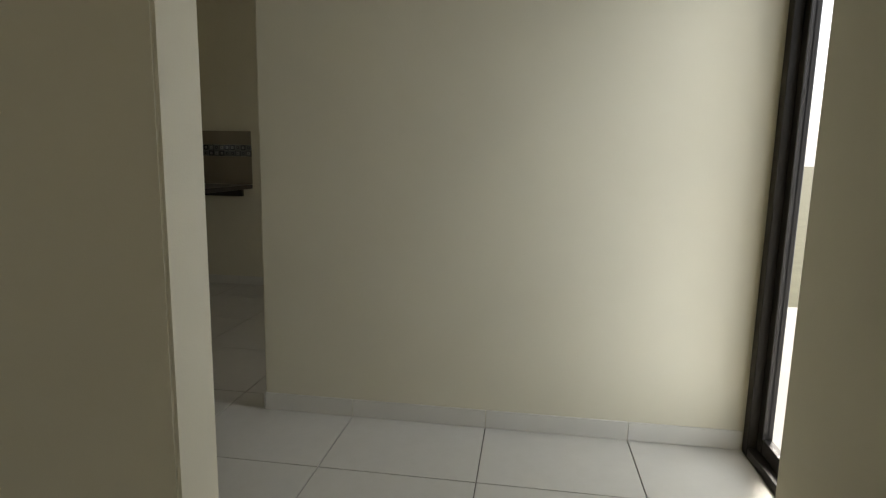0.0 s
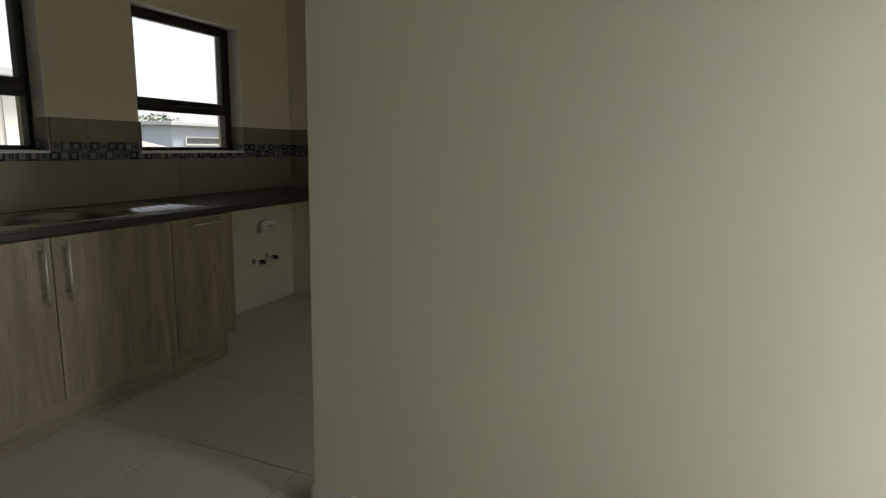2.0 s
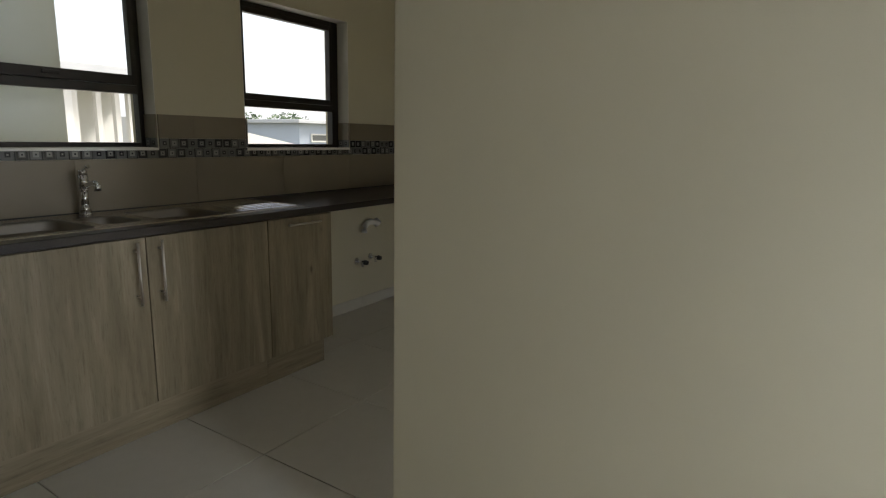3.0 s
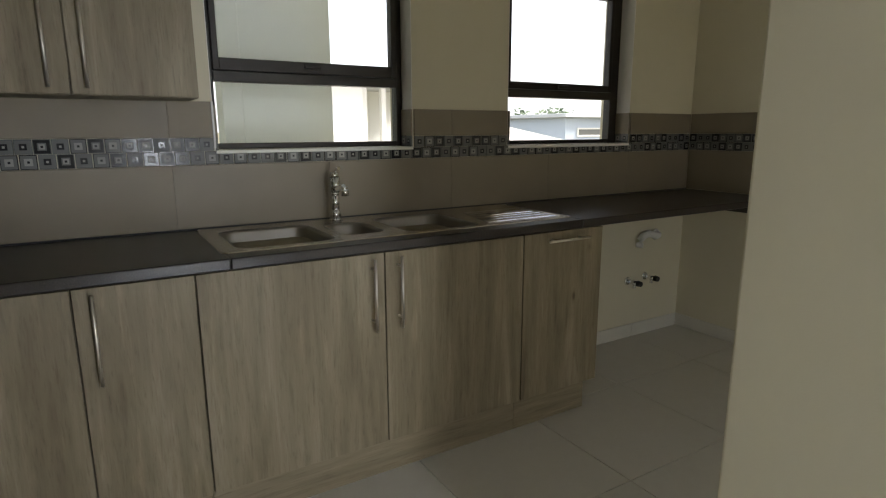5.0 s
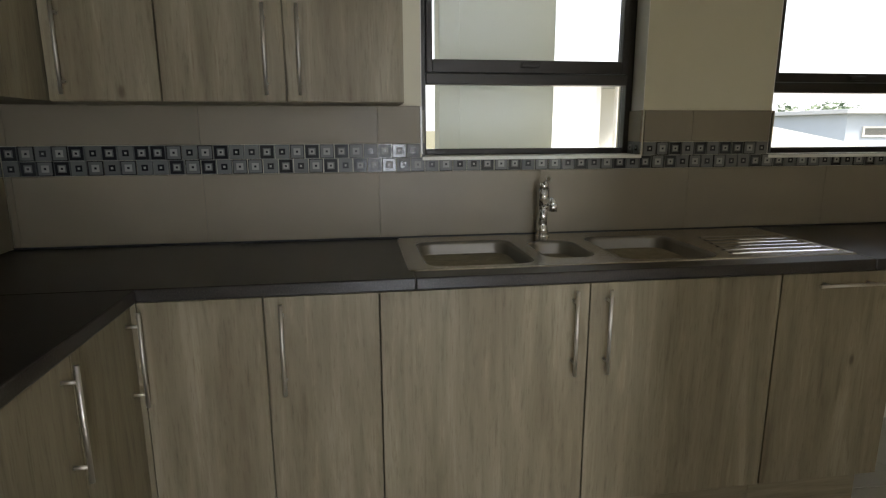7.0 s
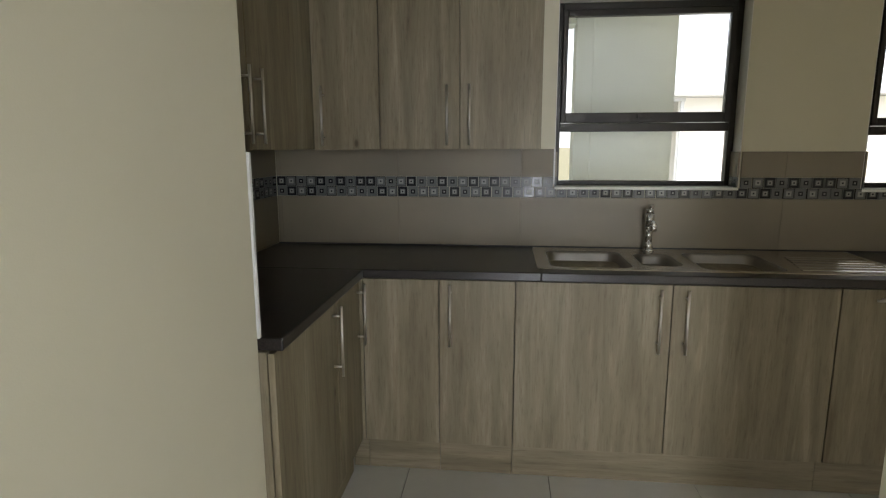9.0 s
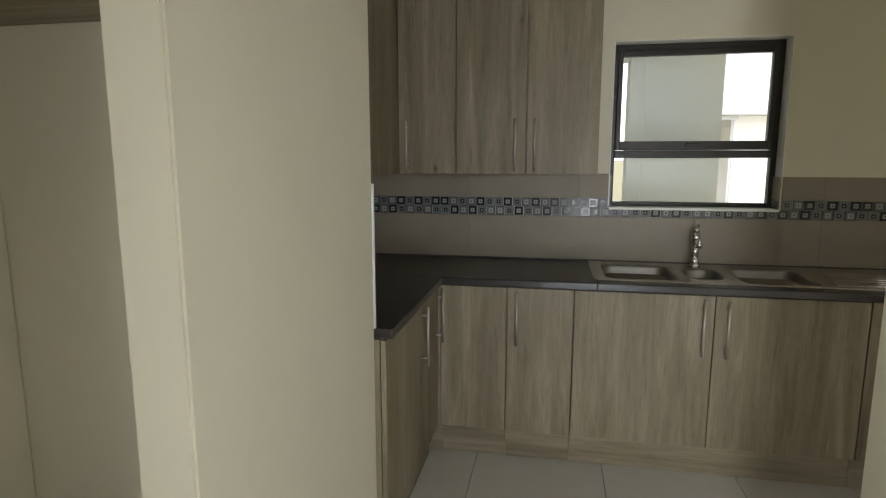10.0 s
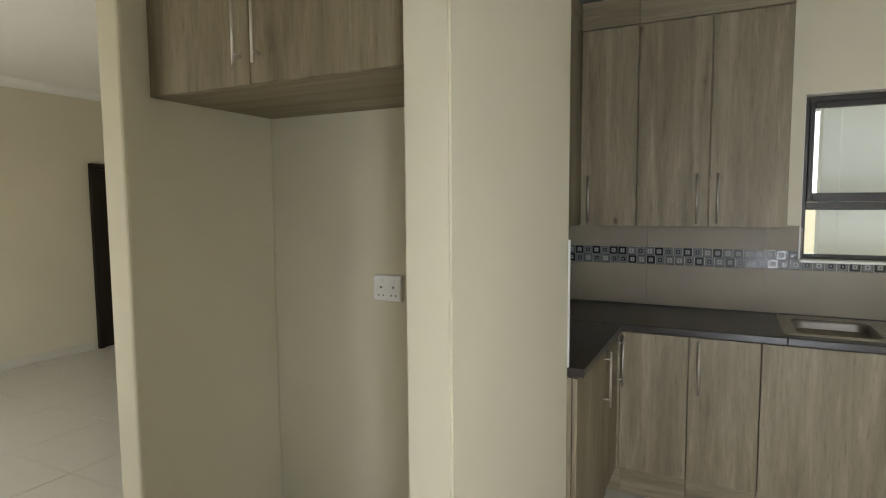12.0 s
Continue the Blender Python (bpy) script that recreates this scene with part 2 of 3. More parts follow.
pier = bmesh.new()
low = [pier.verts.new(p) for p in ((0.221, 0.522, -0.1), (0.346, 0.512, -0.1), (0.387, 1.41, -0.1), (0.225, 1.41, -0.1))]
pier.faces.new(low)
up = bmesh.ops.extrude_face_region(pier, geom=pier.faces[:])
bmesh.ops.translate(pier, verts=[g for g in up["geom"] if isinstance(g, bmesh.types.BMVert)], vec=(0, 0, H + 0.1))
bmesh.ops.bevel(pier, geom=pier.edges[:], offset=0.006, segments=2, affect="EDGES")
structure("wall_pier", pier, WALL, "cream painted stub wall beside the fridge recess", "wall")
structure("wall_recess_back", abox(-1.10, 0.224, 1.395, 1.42, -0.1, H), WALL, "cream painted back wall of the fridge recess", "wall")
structure("wall_recess_side", abox(-1.10, -0.98, 0.67, 1.395, -0.1, H, bevel=0.012), WALL, "cream painted side wall of the fridge recess", "wall")
# Assumed sliding-door opening, out of view, placed for the living room's daylight.
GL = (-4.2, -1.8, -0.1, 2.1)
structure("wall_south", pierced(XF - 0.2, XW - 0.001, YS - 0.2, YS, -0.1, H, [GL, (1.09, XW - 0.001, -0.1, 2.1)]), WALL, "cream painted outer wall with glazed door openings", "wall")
# Unseen opening, added and sized so enough daylight reaches the kitchen.
GK_ADDED = (1.95, 3.55, -0.1, 2.1)
structure("wall_south_kitchen", pierced(XW + 0.13, XR, YS - 0.2, YS, -0.1, H, [GK_ADDED]), WALL, "cream painted end wall of the kitchen", "wall")
structure("wall_living_west", abox(XF - 0.2, XF, YS, YN, -0.1, H), WALL, "cream painted far wall of the living room", "wall")
structure("wall_living_north", abox(XF, -1.10, YN, YN + 0.2, -0.1, H), WALL, "cream painted end wall of the living room", "wall")
structure("wall_living_east", abox(-1.10, -0.98, 1.42, YN, -0.1, H), WALL, "cream painted wall between living room and kitchen", "wall")

# ---- windows and outer doors ----
def bar_frame(bm, x0, x1, y0, y1, z0, z1, w, top=None, bottom=None):
    """A rectangular frame of bars in the plane of x and z."""
    t, u = top or w, bottom or w
    box(bm, x0, x0 + w, y0, y1, z0, z1, bevel=0.003)
    box(bm, x1 - w, x1, y0, y1, z0, z1, bevel=0.003)
    box(bm, x0 + w, x1 - w, y0 + 0.002, y1 - 0.002, z1 - t, z1, bevel=0.003)
    box(bm, x0 + w, x1 - w, y0 + 0.002, y1 - 0.002, z0, z0 + u, bevel=0.003)
    return bm


def window(name, hole, mid_low, mid_high, label, jamb=0.028):
    x0, x1, z0, z1 = hole
    win = thing(name, ((x0 + x1) / 2, 2.99, z0), label, "window", kind="structure")
    f = bar_frame(bmesh.new(), x0 + 0.002, x1 - 0.002, 2.975, 3.025, z0 + 0.002, z1 - 0.002, jamb, 0.03, 0.022)
    box(f, x0 + jamb + 0.002, x1 - jamb - 0.002, 2.972, 3.027, mid_low, mid_low + 0.04, bevel=0.003)
    part("window_frame", f, FRAME, win)
    sash = part("sash", bar_frame(bmesh.new(), x0 + jamb + 0.003, x1 - jamb - 0.003, 2.968, 3.010, mid_low + 0.042, z1 - 0.033, 0.024, 0.030, mid_high - mid_low - 0.042), FRAME, win, "dark bronze top-hung opening sash")
    p = part("pane", abox(x0 + jamb + 0.028, x1 - jamb - 0.028, 2.988, 2.993, mid_high, z1 - 0.062), GLASS, sash)
    q = part("pane", abox(x0 + jamb + 0.003, x1 - jamb - 0.003, 3.003, 3.008, z0 + 0.025, mid_low), GLASS, win)
    p.visible_shadow = q.visible_shadow = False
    latch = bmesh.new()
    box(latch, (x0 + x1) / 2 - 0.035, (x0 + x1) / 2 + 0.035, 2.952, 2.967, mid_high - 0.028, mid_high - 0.012, bevel=0.003)
    part("latch", latch, FRAME, sash)
    s = bmesh.new()
    box(s, x0 + 0.002, x1 - 0.002, 2.868, 2.974, z0 - 0.012, z0 + 0.001, bevel=0.002)
    part("window_sill", s, REVEAL, win, "white sill")
    lining = bmesh.new()
    box(lining, x0, x0 + 0.003, YB - 0.001, 2.973, z0 + 0.003, z1 - 0.003)
    box(lining, x1 - 0.003, x1, YB - 0.001, 2.973, z0 + 0.003, z1 - 0.003)
    box(lining, x0 + 0.003, x1 - 0.003, YB - 0.001, 2.973, z1 - 0.003, z1)
    part("reveal_lining", lining, REVEAL, win, "white painted plaster reveal")
    return win


window("window_1", W1, 1.458, 1.547, "dark bronze aluminium window with a top-hung sash over the sink")
window("window_2", W2, 1.436, 1.514, "dark bronze aluminium window with a top-hung sash over the worktop", jamb=0.060)


def glazed_door(name, x0, x1, leaves, label):
    d = thing(name, ((x0 + x1) / 2, -1.08, 0), label, "door", kind="structure")
    part("door_frame", bar_frame(bmesh.new(), x0, x1, -1.12, -1.03, 0.0, 2.098, 0.05, 0.05, 0.035), FRAME, d)
    w = (x1 - x0 - 0.1) / leaves
    for i in range(leaves):
        a = x0 + 0.05 + i * w
        leaf = part("door_leaf", bar_frame(bmesh.new(), a + 0.001, a + w - 0.001, -1.105, -1.065, 0.037, 2.046, 0.045, 0.05, 0.06), FRAME, d)
        p = part("pane", abox(a + 0.046, a + w - 0.046, -1.088, -1.082, 0.097, 1.996), GLASS, leaf)
        p.visible_shadow = False
    return d


glazed_door("door_1", 1.092, XW - 0.004, 1, "dark bronze aluminium glazed door beside the hall wall")
# Unseen door that fills the assumed living-room opening.
glazed_door("unseen_door_2", GL[0], GL[1], 2, "unseen dark bronze sliding glass door, assumed as the living room's daylight source")

# Added door in that opening, out of view; it serves the kitchen's brightness.
glazed_door("added_door_4", GK_ADDED[0], GK_ADDED[1], 2, "unseen dark bronze glazed double door added to bring daylight into the kitchen")

d3 = thing("door_3", (XF + 0.03, 3.52, 0), "closed dark brown timber door in the living room", "door", kind="structure")
f = bmesh.new()
box(f, XF + 0.002, XF + 0.05, 3.06, 3.12, 0.0, 1.93, bevel=0.004)
box(f, XF + 0.002, XF + 0.05, 3.92, 3.98, 0.0, 1.93, bevel=0.004)
box(f, XF + 0.002, XF + 0.05, 3.12, 3.92, 1.87, 1.93, bevel=0.004)
part("door_frame", f, BROWN_DOOR, d3)
leaf = part("door_leaf", abox(XF + 0.004, XF + 0.035, 3.123, 3.917, 0.006, 1.867, bevel=0.003), BROWN_DOOR, d3)
part("door_handle", rod(rod(bmesh.new(), (XF + 0.035, 3.84, 1.0), (XF + 0.08, 3.84, 1.0), 0.011), (XF + 0.08, 3.85, 1.0), (XF + 0.08, 3.72, 1.0), 0.009), SATIN, leaf, "satin nickel lever handle")

# ---- cornices ----
def cornice(name, along, a, b, at, side):
    """A coved cornice where wall and ceiling meet; side is the way from the wall into the room."""
    prof = [(0, 0), (0.010, 0)] + [(0.010 + 0.062 * (1 - math.cos(k * math.pi / 12)), 0.008 + 0.064 * math.sin(k * math.pi / 12)) for k in range(7)] + [(0.078, 0.078), (0, 0.078)]
    bm = bmesh.new()
    ends = []
    for s in (a, b):
        ring = []
        for u, w in prof:
            d = at + side * (u + 0.001)
            ring.append(bm.verts.new((s, d, H - 0.079 + w) if along == "x" else (d, s, H - 0.079 + w)))
        ends.append(ring)
    n = len(prof)
    for k in range(n):
        bm.faces.new((ends[0][k], ends[0][(k + 1) % n], ends[1][(k + 1) % n], ends[1][k]))
    bm.faces.new(ends[0]), bm.faces.new(ends[1])
    return structure(name, bm, CORNICE, "white coved plaster cornice under the ceiling", "cornice")


cornice("trim_cornice_kitchen_north", "x", 1.17, XR - 0.08, YB, -1)
cornice("trim_cornice_kitchen_east", "y", YS, YB - 0.08, XR, -1)
cornice("trim_cornice_living_west", "y", YS, YN - 0.08, XF, 1)
cornice("trim_cornice_living_north", "x", XF + 0.08, -1.11, YN, -1)
cornice("trim_cornice_living_east", "y", 0.68, YN - 0.08, -1.10, -1)
cornice("trim_cornice_south", "x", XF + 0.08, XW - 0.08, YS, 1)
cornice("trim_cornice_hall", "y", YS + 0.08, YW, XW, -1)

# ---- skirting tiles ----
def skirting(name, along, a, b, at, side, start, high=0.082):
    """Skirting cut from floor tiles, jointed in line with the floor."""
    sk = thing(name, (at, a, 0) if along == "y" else (a, at, 0), "off-white porcelain skirting tiles along the wall", "baseboard", kind="structure")
    cuts = [a] + [start + T * k for k in range(-20, 21) if a + 0.01 < start + T * k < b - 0.01] + [b]
    for p, q in zip(cuts, cuts[1:]):
        lo, hi = sorted((at + side * 0.0015, at + side * 0.0095))
        bm = bmesh.new()
        if along == "y":
            box(bm, lo, hi, p + 0.0015, q - 0.0015, 0.001, high, bevel=0.0015)
        else:
            box(bm, p + 0.0015, q - 0.0015, lo, hi, 0.001, high, bevel=0.0015)
        part("skirting_tile", bm, SKIRT, sk)
    return sk


skirting("baseboard_hall", "y", -1.028, YW - 0.001, XW, -1, 0.025)
skirting("baseboard_hall_end", "x", XW - 0.008, XW + 0.13, YW, 1, 0.61)
skirting("baseboard_kitchen_north", "x", 2.72, XR - 0.01, YB, -1, 0.61)
skirting("baseboard_kitchen_east", "y", YS + 0.01, YB, XR, -1, 0.025)
skirting("baseboard_recess_back", "x", -0.97, 0.21, 1.395, -1, 0.61, 0.105)
skirting("baseboard_recess_side", "y", 0.68, 1.394, -0.98, 1, 0.025, 0.105)
skirting("baseboard_living_west", "y", YS + 0.01, 3.055, XF, 1, 0.025)
skirting("baseboard_south", "x", GL[1] + 0.02, 1.085, YS, 1, 0.61)

# ---- kitchen cabinets ----
DY, KY, ZT, ZB = 2.30, 2.345, 0.862, 0.154      # door face, plinth face, door top and bottom
G = 0.0024


def bar_handle(name, parent, p, q, out):
    """A straight bar on two posts; out is the way off the door."""
    p, q, out = Vector(p), Vector(q), Vector(out)
    bm = bmesh.new()
    d = (q - p).normalized()
    rod(bm, p + out * 0.032, q + out * 0.032, 0.0052)
    for e in (p + d * 0.035, q - d * 0.035):
        rod(bm, e + out * 0.0002, e + out * 0.030, 0.0042, segs=10)
    return smooth_sides(part(name, bm, SATIN, parent, "satin nickel bar handle"))


def smooth_sides(ob):
    for p in ob.data.polygons:
        p.use_smooth = len(p.vertices) == 4
    return ob


def base_unit(x0, x1, doors, label, end=False):
    """A base unit of the window run. doors: (a, b, handle) with the handle's x, a pair for a lying one, or None."""
    u = thing("base_cabinet", ((x0 + x1) / 2, 2.6, 0), label, "kitchen cabinet", "base cabinets under the window")
    part("body", abox(x0 + 0.001, x1 - 0.001, DY + 0.021, 2.862, ZB - 0.002, 0.863), WOOD, u)
    part("plinth", abox(x0 + 0.0005, x1 - (0.03 if end else 0.0005), KY, KY + 0.016, 0.002, ZB - 0.003, bevel=0.001), WOOD_H, u)
    for a, b, h in doors:
        d = part("door", abox(a + G, b - G, DY, DY + 0.018, ZB, ZT - 0.002, bevel=0.0012), WOOD, u)
        if isinstance(h, tuple):
            bar_handle("handle", d, (h[0], DY, 0.826), (h[1], DY, 0.826), (0, -1, 0))
        elif h:
            bar_handle("handle", d, (h, DY, 0.592), (h, DY, 0.846), (0, -1, 0))
    return u


base_unit(0.436, 0.748, [(0.432, 0.748, None)], "grey-washed oak corner base cabinet with a plain door")
corner = bpy.data.objects["base_cabinet"]
part("corner_plinth", abox(0.366, 0.4355, KY, KY + 0.016, 0.002, ZB - 0.003, bevel=0.001), WOOD_H, corner)
part("corner_post", abox(0.387, 0.4315, 2.3005, 2.318, ZB, ZT - 0.002), WOOD, corner)
base_unit(0.748, 1.054, [(0.748, 1.054, 0.795)], "narrow grey-washed oak base cabinet with one bar handle")
base_unit(1.054, 2.268, [(1.054, 1.658, 1.609), (1.658, 2.268, 1.709)], "grey-washed oak double-door cabinet under the sink")
base_unit(2.268, 2.705, [(2.268, 2.705, (2.375, 2.598))], "grey-washed oak end cabinet with a lying bar handle", end=True)


def side_unit(y0, y1, handle, label, z0, z1, x_face, x_back, name, group, plinth):
    """A unit of the run along the west wall, which faces east."""
    u = thing(name, ((x_face + x_back) / 2, (y0 + y1) / 2, z0 if not plinth else 0), label, "kitchen cabinet", group)
    part("body", abox(x_back, x_face - 0.021, y0 + 0.001, y1 - 0.001, z0 - 0.002, z1 + 0.001), WOOD, u)
    if plinth:
        part("plinth", abox(x_face - 0.062, x_face - 0.046, y0 + 0.0005, y1 - 0.0005, 0.002, z0 - 0.003, bevel=0.001), WOOD_V, u)
    d = part("door", abox(x_face - 0.018, x_face, y0 + G, y1 - G, z0, z1 - 0.002, bevel=0.0012), WOOD, u)
    if handle:
        lo = z0 + 0.02 if not plinth else 0.592
        bar_handle("handle", d, (x_face, handle, lo), (x_face, handle, lo + 0.254), (1, 0, 0))
    return u


WOOD_V = wood("grey_washed_oak_across", (26, 1.6, 26))
FX = 0.420
side_unit(1.424, 1.975, 1.930, "grey-washed oak base cabinet under the short worktop run", ZB, ZT, FX, XL + 0.012, "base_cabinet", "base cabinets along the side wall", True)
side_unit(1.975, 2.298, 2.258, "narrow grey-washed oak corner base cabinet with a bar handle", ZB, ZT, FX, XL + 0.012, "base_cabinet", "base cabinets along the side wall", True)

UY, UZ0, UZ1, UX = 2.612, 1.377, 2.440, 0.145


def wall_unit(x0, x1, doors, label):
    u = thing("wall_cabinet", ((x0 + x1) / 2, 2.74, UZ0), label, "kitchen cabinet", "wall cabinets over the worktop")
    part("body", abox(x0 + 0.001, x1, UY + 0.021, YB - 0.001, UZ0 - 0.002, UZ1 + 0.002), WOOD, u)
    for a, b, h in doors:
        d = part("door", abox(a + G, b - G, UY, UY + 0.018, UZ0, UZ1 - 0.002, bevel=0.0012), WOOD, u)
        bar_handle("handle", d, (h, UY, 1.394), (h, UY, 1.648), (0, -1, 0))
    part("top_panel", abox(x0 + 0.001, x1, UY + 0.004, UY + 0.02, UZ1 + 0.004, H - 0.07, bevel=0.001), WOOD_H, u, "flat filler panel up to the ceiling")
    return u


wall_unit(UX + 0.002, 0.452, [(UX + 0.004, 0.452, 0.198)], "grey-washed oak wall cabinet with one tall door")
wall_unit(0.452, 1.158, [(0.452, 0.806, 0.752), (0.806, 1.158, 0.848)], "grey-washed oak wall cabinet with two tall doors")
for y0, y1, h in ((1.424, 1.97, 1.92), (1.97, 2.43, 2.02)):
    u = side_unit(y0, y1, h, "grey-washed oak wall cabinet on the side wall", UZ0, UZ1, UX, XL + 0.002, "wall_cabinet", "wall cabinets on the side wall", False)
    part("top_panel", abox(UX - 0.02, UX - 0.004, y0, y1 - 0.001, UZ1 + 0.004, H - 0.07, bevel=0.001), WOOD_V, u)
u = thing("corner_wall_cabinet", (0, 2.5, UZ0), "plain grey-washed oak corner filler between wall cabinets", "kitchen cabinet", "wall cabinets on the side wall")
part("body", abox(XL + 0.002, UX - 0.002, 2.432, YB - 0.001, UZ0, UZ1 + 0.002, bevel=0.001), WOOD, u)
part("top_panel", abox(UX - 0.02, UX - 0.004, 2.432, YB - 0.002, UZ1 + 0.004, H - 0.07, bevel=0.001), WOOD_V, u)

# cupboard over the fridge recess
u = thing("recess_cupboard", (-0.38, 1.0, 1.895), "grey-washed oak cupboard hung over the fridge recess", "cupboard")
part("body", abox(-0.977, 0.212, 0.797, 1.393, 1.895, H - 0.005, bevel=0.001), WOOD_H, u)
for a, b, h in ((-0.975, -0.490, -0.532), (-0.490, 0.208, -0.450)):
    d = part("door", abox(a + G, b - G, 0.775, 0.793, 1.896, H - 0.09, bevel=0.0012), WOOD, u)
    bar_handle("handle", d, (h, 0.775, 1.953), (h, 0.775, 2.207), (0, -1, 0))

# ---- worktop, sink and tap ----
SX0, SX1, SY0, SY1 = 1.140, 2.572, 2.345, 2.850
BOWLS = [(1.195, 1.530, 2.382, 2.755, 0.17), (1.575, 1.742, 2.435, 2.708, 0.09), (1.800, 2.120, 2.372, 2.752, 0.13)]
ZW = 0.903
wt = thing("worktop", (1.6, 2.5, ZW), "charcoal laminate worktop in an L over the cabinets", "worktop")
bm = bmesh.new()
box(bm, XL + 0.002, SX0 + 0.012, 2.275, 2.866, 0.868, ZW, bevel=0.004)
part("long_board", bm, WORKTOP, wt)
part("front_strip", abox(SX0 + 0.0125, SX1 - 0.012, 2.275, SY0 + 0.02, 0.868, ZW, bevel=0.004), WORKTOP, wt)
part("back_strip", abox(SX0 + 0.0125, SX1 - 0.012, SY1 - 0.02, 2.866, 0.868, ZW, bevel=0.003), WORKTOP, wt)
part("long_board", abox(SX1 - 0.0115, XR - 0.002, 2.275, 2.866, 0.868, ZW, bevel=0.004), WORKTOP, wt)
part("short_board", abox(XL + 0.002, 0.445, 1.424, 2.2745, 0.868, ZW, bevel=0.004), WORKTOP, wt)
part("back_seal", abox(XL + 0.01, XR - 0.012, 2.862, 2.8685, ZW, ZW + 0.006, bevel=0.001), RUBBER, wt, "dark sealant line")
part("support_batten", abox(XR - 0.042, XR - 0.003, 2.36, 2.866, 0.80, 0.865, bevel=0.002), WORKTOP, wt, "dark wooden batten on the wall")


def rounded(x0, x1, y0, y1, r, z, n=5):
    pts = []
    for cx, cy, a0 in ((x1 - r, y1 - r, 0), (x0 + r, y1 - r, 90), (x0 + r, y0 + r, 180), (x1 - r, y0 + r, 270)):
        for k in range(n + 1):
            a = radians(a0 + 90 * k / n)
            pts.append((cx + r * math.cos(a), cy + r * math.sin(a), z))
    return pts


def bowl(x0, x1, y0, y1, depth):
    """A pressed bowl with a rolled rim and rounded floor."""
    bm = bmesh.new()
    steps = [(0.0, 0.0035), (0.006, 0.001), (0.011, -0.008), (0.018, -depth * 0.75), (0.026, -depth * 0.93), (0.048, -depth)]
    rings = [[bm.verts.new(p) for p in rounded(x0 + i, x1 - i, y0 + i, y1 - i, 0.055 - i * 0.3, ZW + dz)] for i, dz in steps]
    for a, b in zip(rings, rings[1:]):
        for k in range(len(a)):
            bm.faces.new((a[k], a[(k + 1) % len(a)], b[(k + 1) % len(b)], b[k]))
    bm.faces.new(rings[-1])
    return bm


sink = thing("kitchen_sink", (1.83, 2.6, ZW), "stainless steel sink with bowls and a grooved drainer", "sink")
deck = bmesh.new()
zt = ZW + 0.0035
outer = [deck.verts.new(p) for p in rounded(SX0 + 0.006, SX1 - 0.006, SY0 + 0.006, SY1 - 0.006, 0.02, zt)]
edges = [deck.edges.new((outer[k], outer[(k + 1) % len(outer)])) for k in range(len(outer))]
for x0, x1, y0, y1, dep in BOWLS:
    r = [deck.verts.new(p) for p in rounded(x0, x1, y0, y1, 0.055, zt)]
    edges += [deck.edges.new((r[k], r[(k + 1) % len(r)])) for k in range(len(r))]
bmesh.ops.triangle_fill(deck, use_beauty=True, use_dissolve=False, edges=edges)
rim = [deck.verts.new(p) for p in rounded(SX0, SX1, SY0, SY1, 0.024, ZW + 0.0005)]
for k in range(len(rim)):
    deck.faces.new((outer[k], outer[(k + 1) % len(rim)], rim[(k + 1) % len(rim)], rim[k]))
part("deck", deck, STEEL, sink)
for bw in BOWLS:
    o = smooth(part("bowl", bowl(*bw), DULL_DARKENED, sink))
    cx, cy = (bw[0] + bw[1]) / 2, (bw[2] + bw[3]) / 2
    w = bmesh.new()
    rod(w, (cx, cy, ZW - bw[4] - 0.002), (cx, cy, ZW - bw[4] + 0.004), 0.036, segs=24)
    rod(w, (cx, cy, ZW - bw[4] + 0.004), (cx, cy, ZW - bw[4] + 0.006), 0.012, segs=12)
    part("waste", w, CHROME, o)
for k in range(6):
    y = 2.415 + k * 0.053
    ridge = bmesh.new()
    a, c = 2.170 + 0.012 * k, 2.528
    ring = []
    for n in range(9):
        u = n / 4 - 1
        ring.append([ridge.verts.new((x, y + 0.012 * u, zt + 0.0024 * (1 - u * u) + 0.0002)) for x in (a, c)])
    for p, q in zip(ring, ring[1:]):
        ridge.faces.new((p[0], p[1], q[1], q[0]))
    smooth(part("drainer_ridge", ridge, POLISHED, sink))

smooth(part("drainer_ridge", rod(bmesh.new(), (2.543, 2.40, zt - 0.002), (2.543, 2.71, zt - 0.002), 0.005), POLISHED, sink))

tap = thing("sink_tap", (1.672, 2.79, ZW), "chrome single-lever mixer tap behind the sink", "tap")
TX, TY = 1.672, 2.79
b1 = bmesh.new()
rod(b1, (TX, TY, zt), (TX, TY, zt + 0.008), 0.027, 0.026, 24)
rod(b1, (TX, TY, zt + 0.008), (TX, TY, zt + 0.045), 0.0245, 0.0165, 24)
rod(b1, (TX, TY, zt + 0.045), (TX, TY, 1.010), 0.0165, 0.0165, 24)
rod(b1, (TX, TY, 1.010), (TX, TY, 1.022), 0.0165, 0.0215, 24)
rod(b1, (TX, TY, 1.022), (TX, TY, 1.082), 0.0215, 0.0215, 24)
smooth_sides(part("body", b1, CHROME, tap))
sp = bmesh.new()
tube(sp, [(TX - 0.002, TY - 0.012, 1.032), (TX - 0.008, TY - 0.055, 1.042), (TX - 0.014, TY - 0.105, 1.052), (TX - 0.018, TY - 0.140, 1.056), (TX - 0.020, TY - 0.158, 1.052), (TX - 0.021, TY - 0.165, 1.042)], 0.0115, 16)
rod(sp, (TX - 0.021, TY - 0.165, 1.050), (TX - 0.021, TY - 0.165, 1.024), 0.0145, segs=18)
smooth_sides(part("spout", sp, CHROME, tap))
lv = bmesh.new()
rod(lv, (TX, TY, 1.0825), (TX, TY, 1.104), 0.0210, 0.0165, 24)
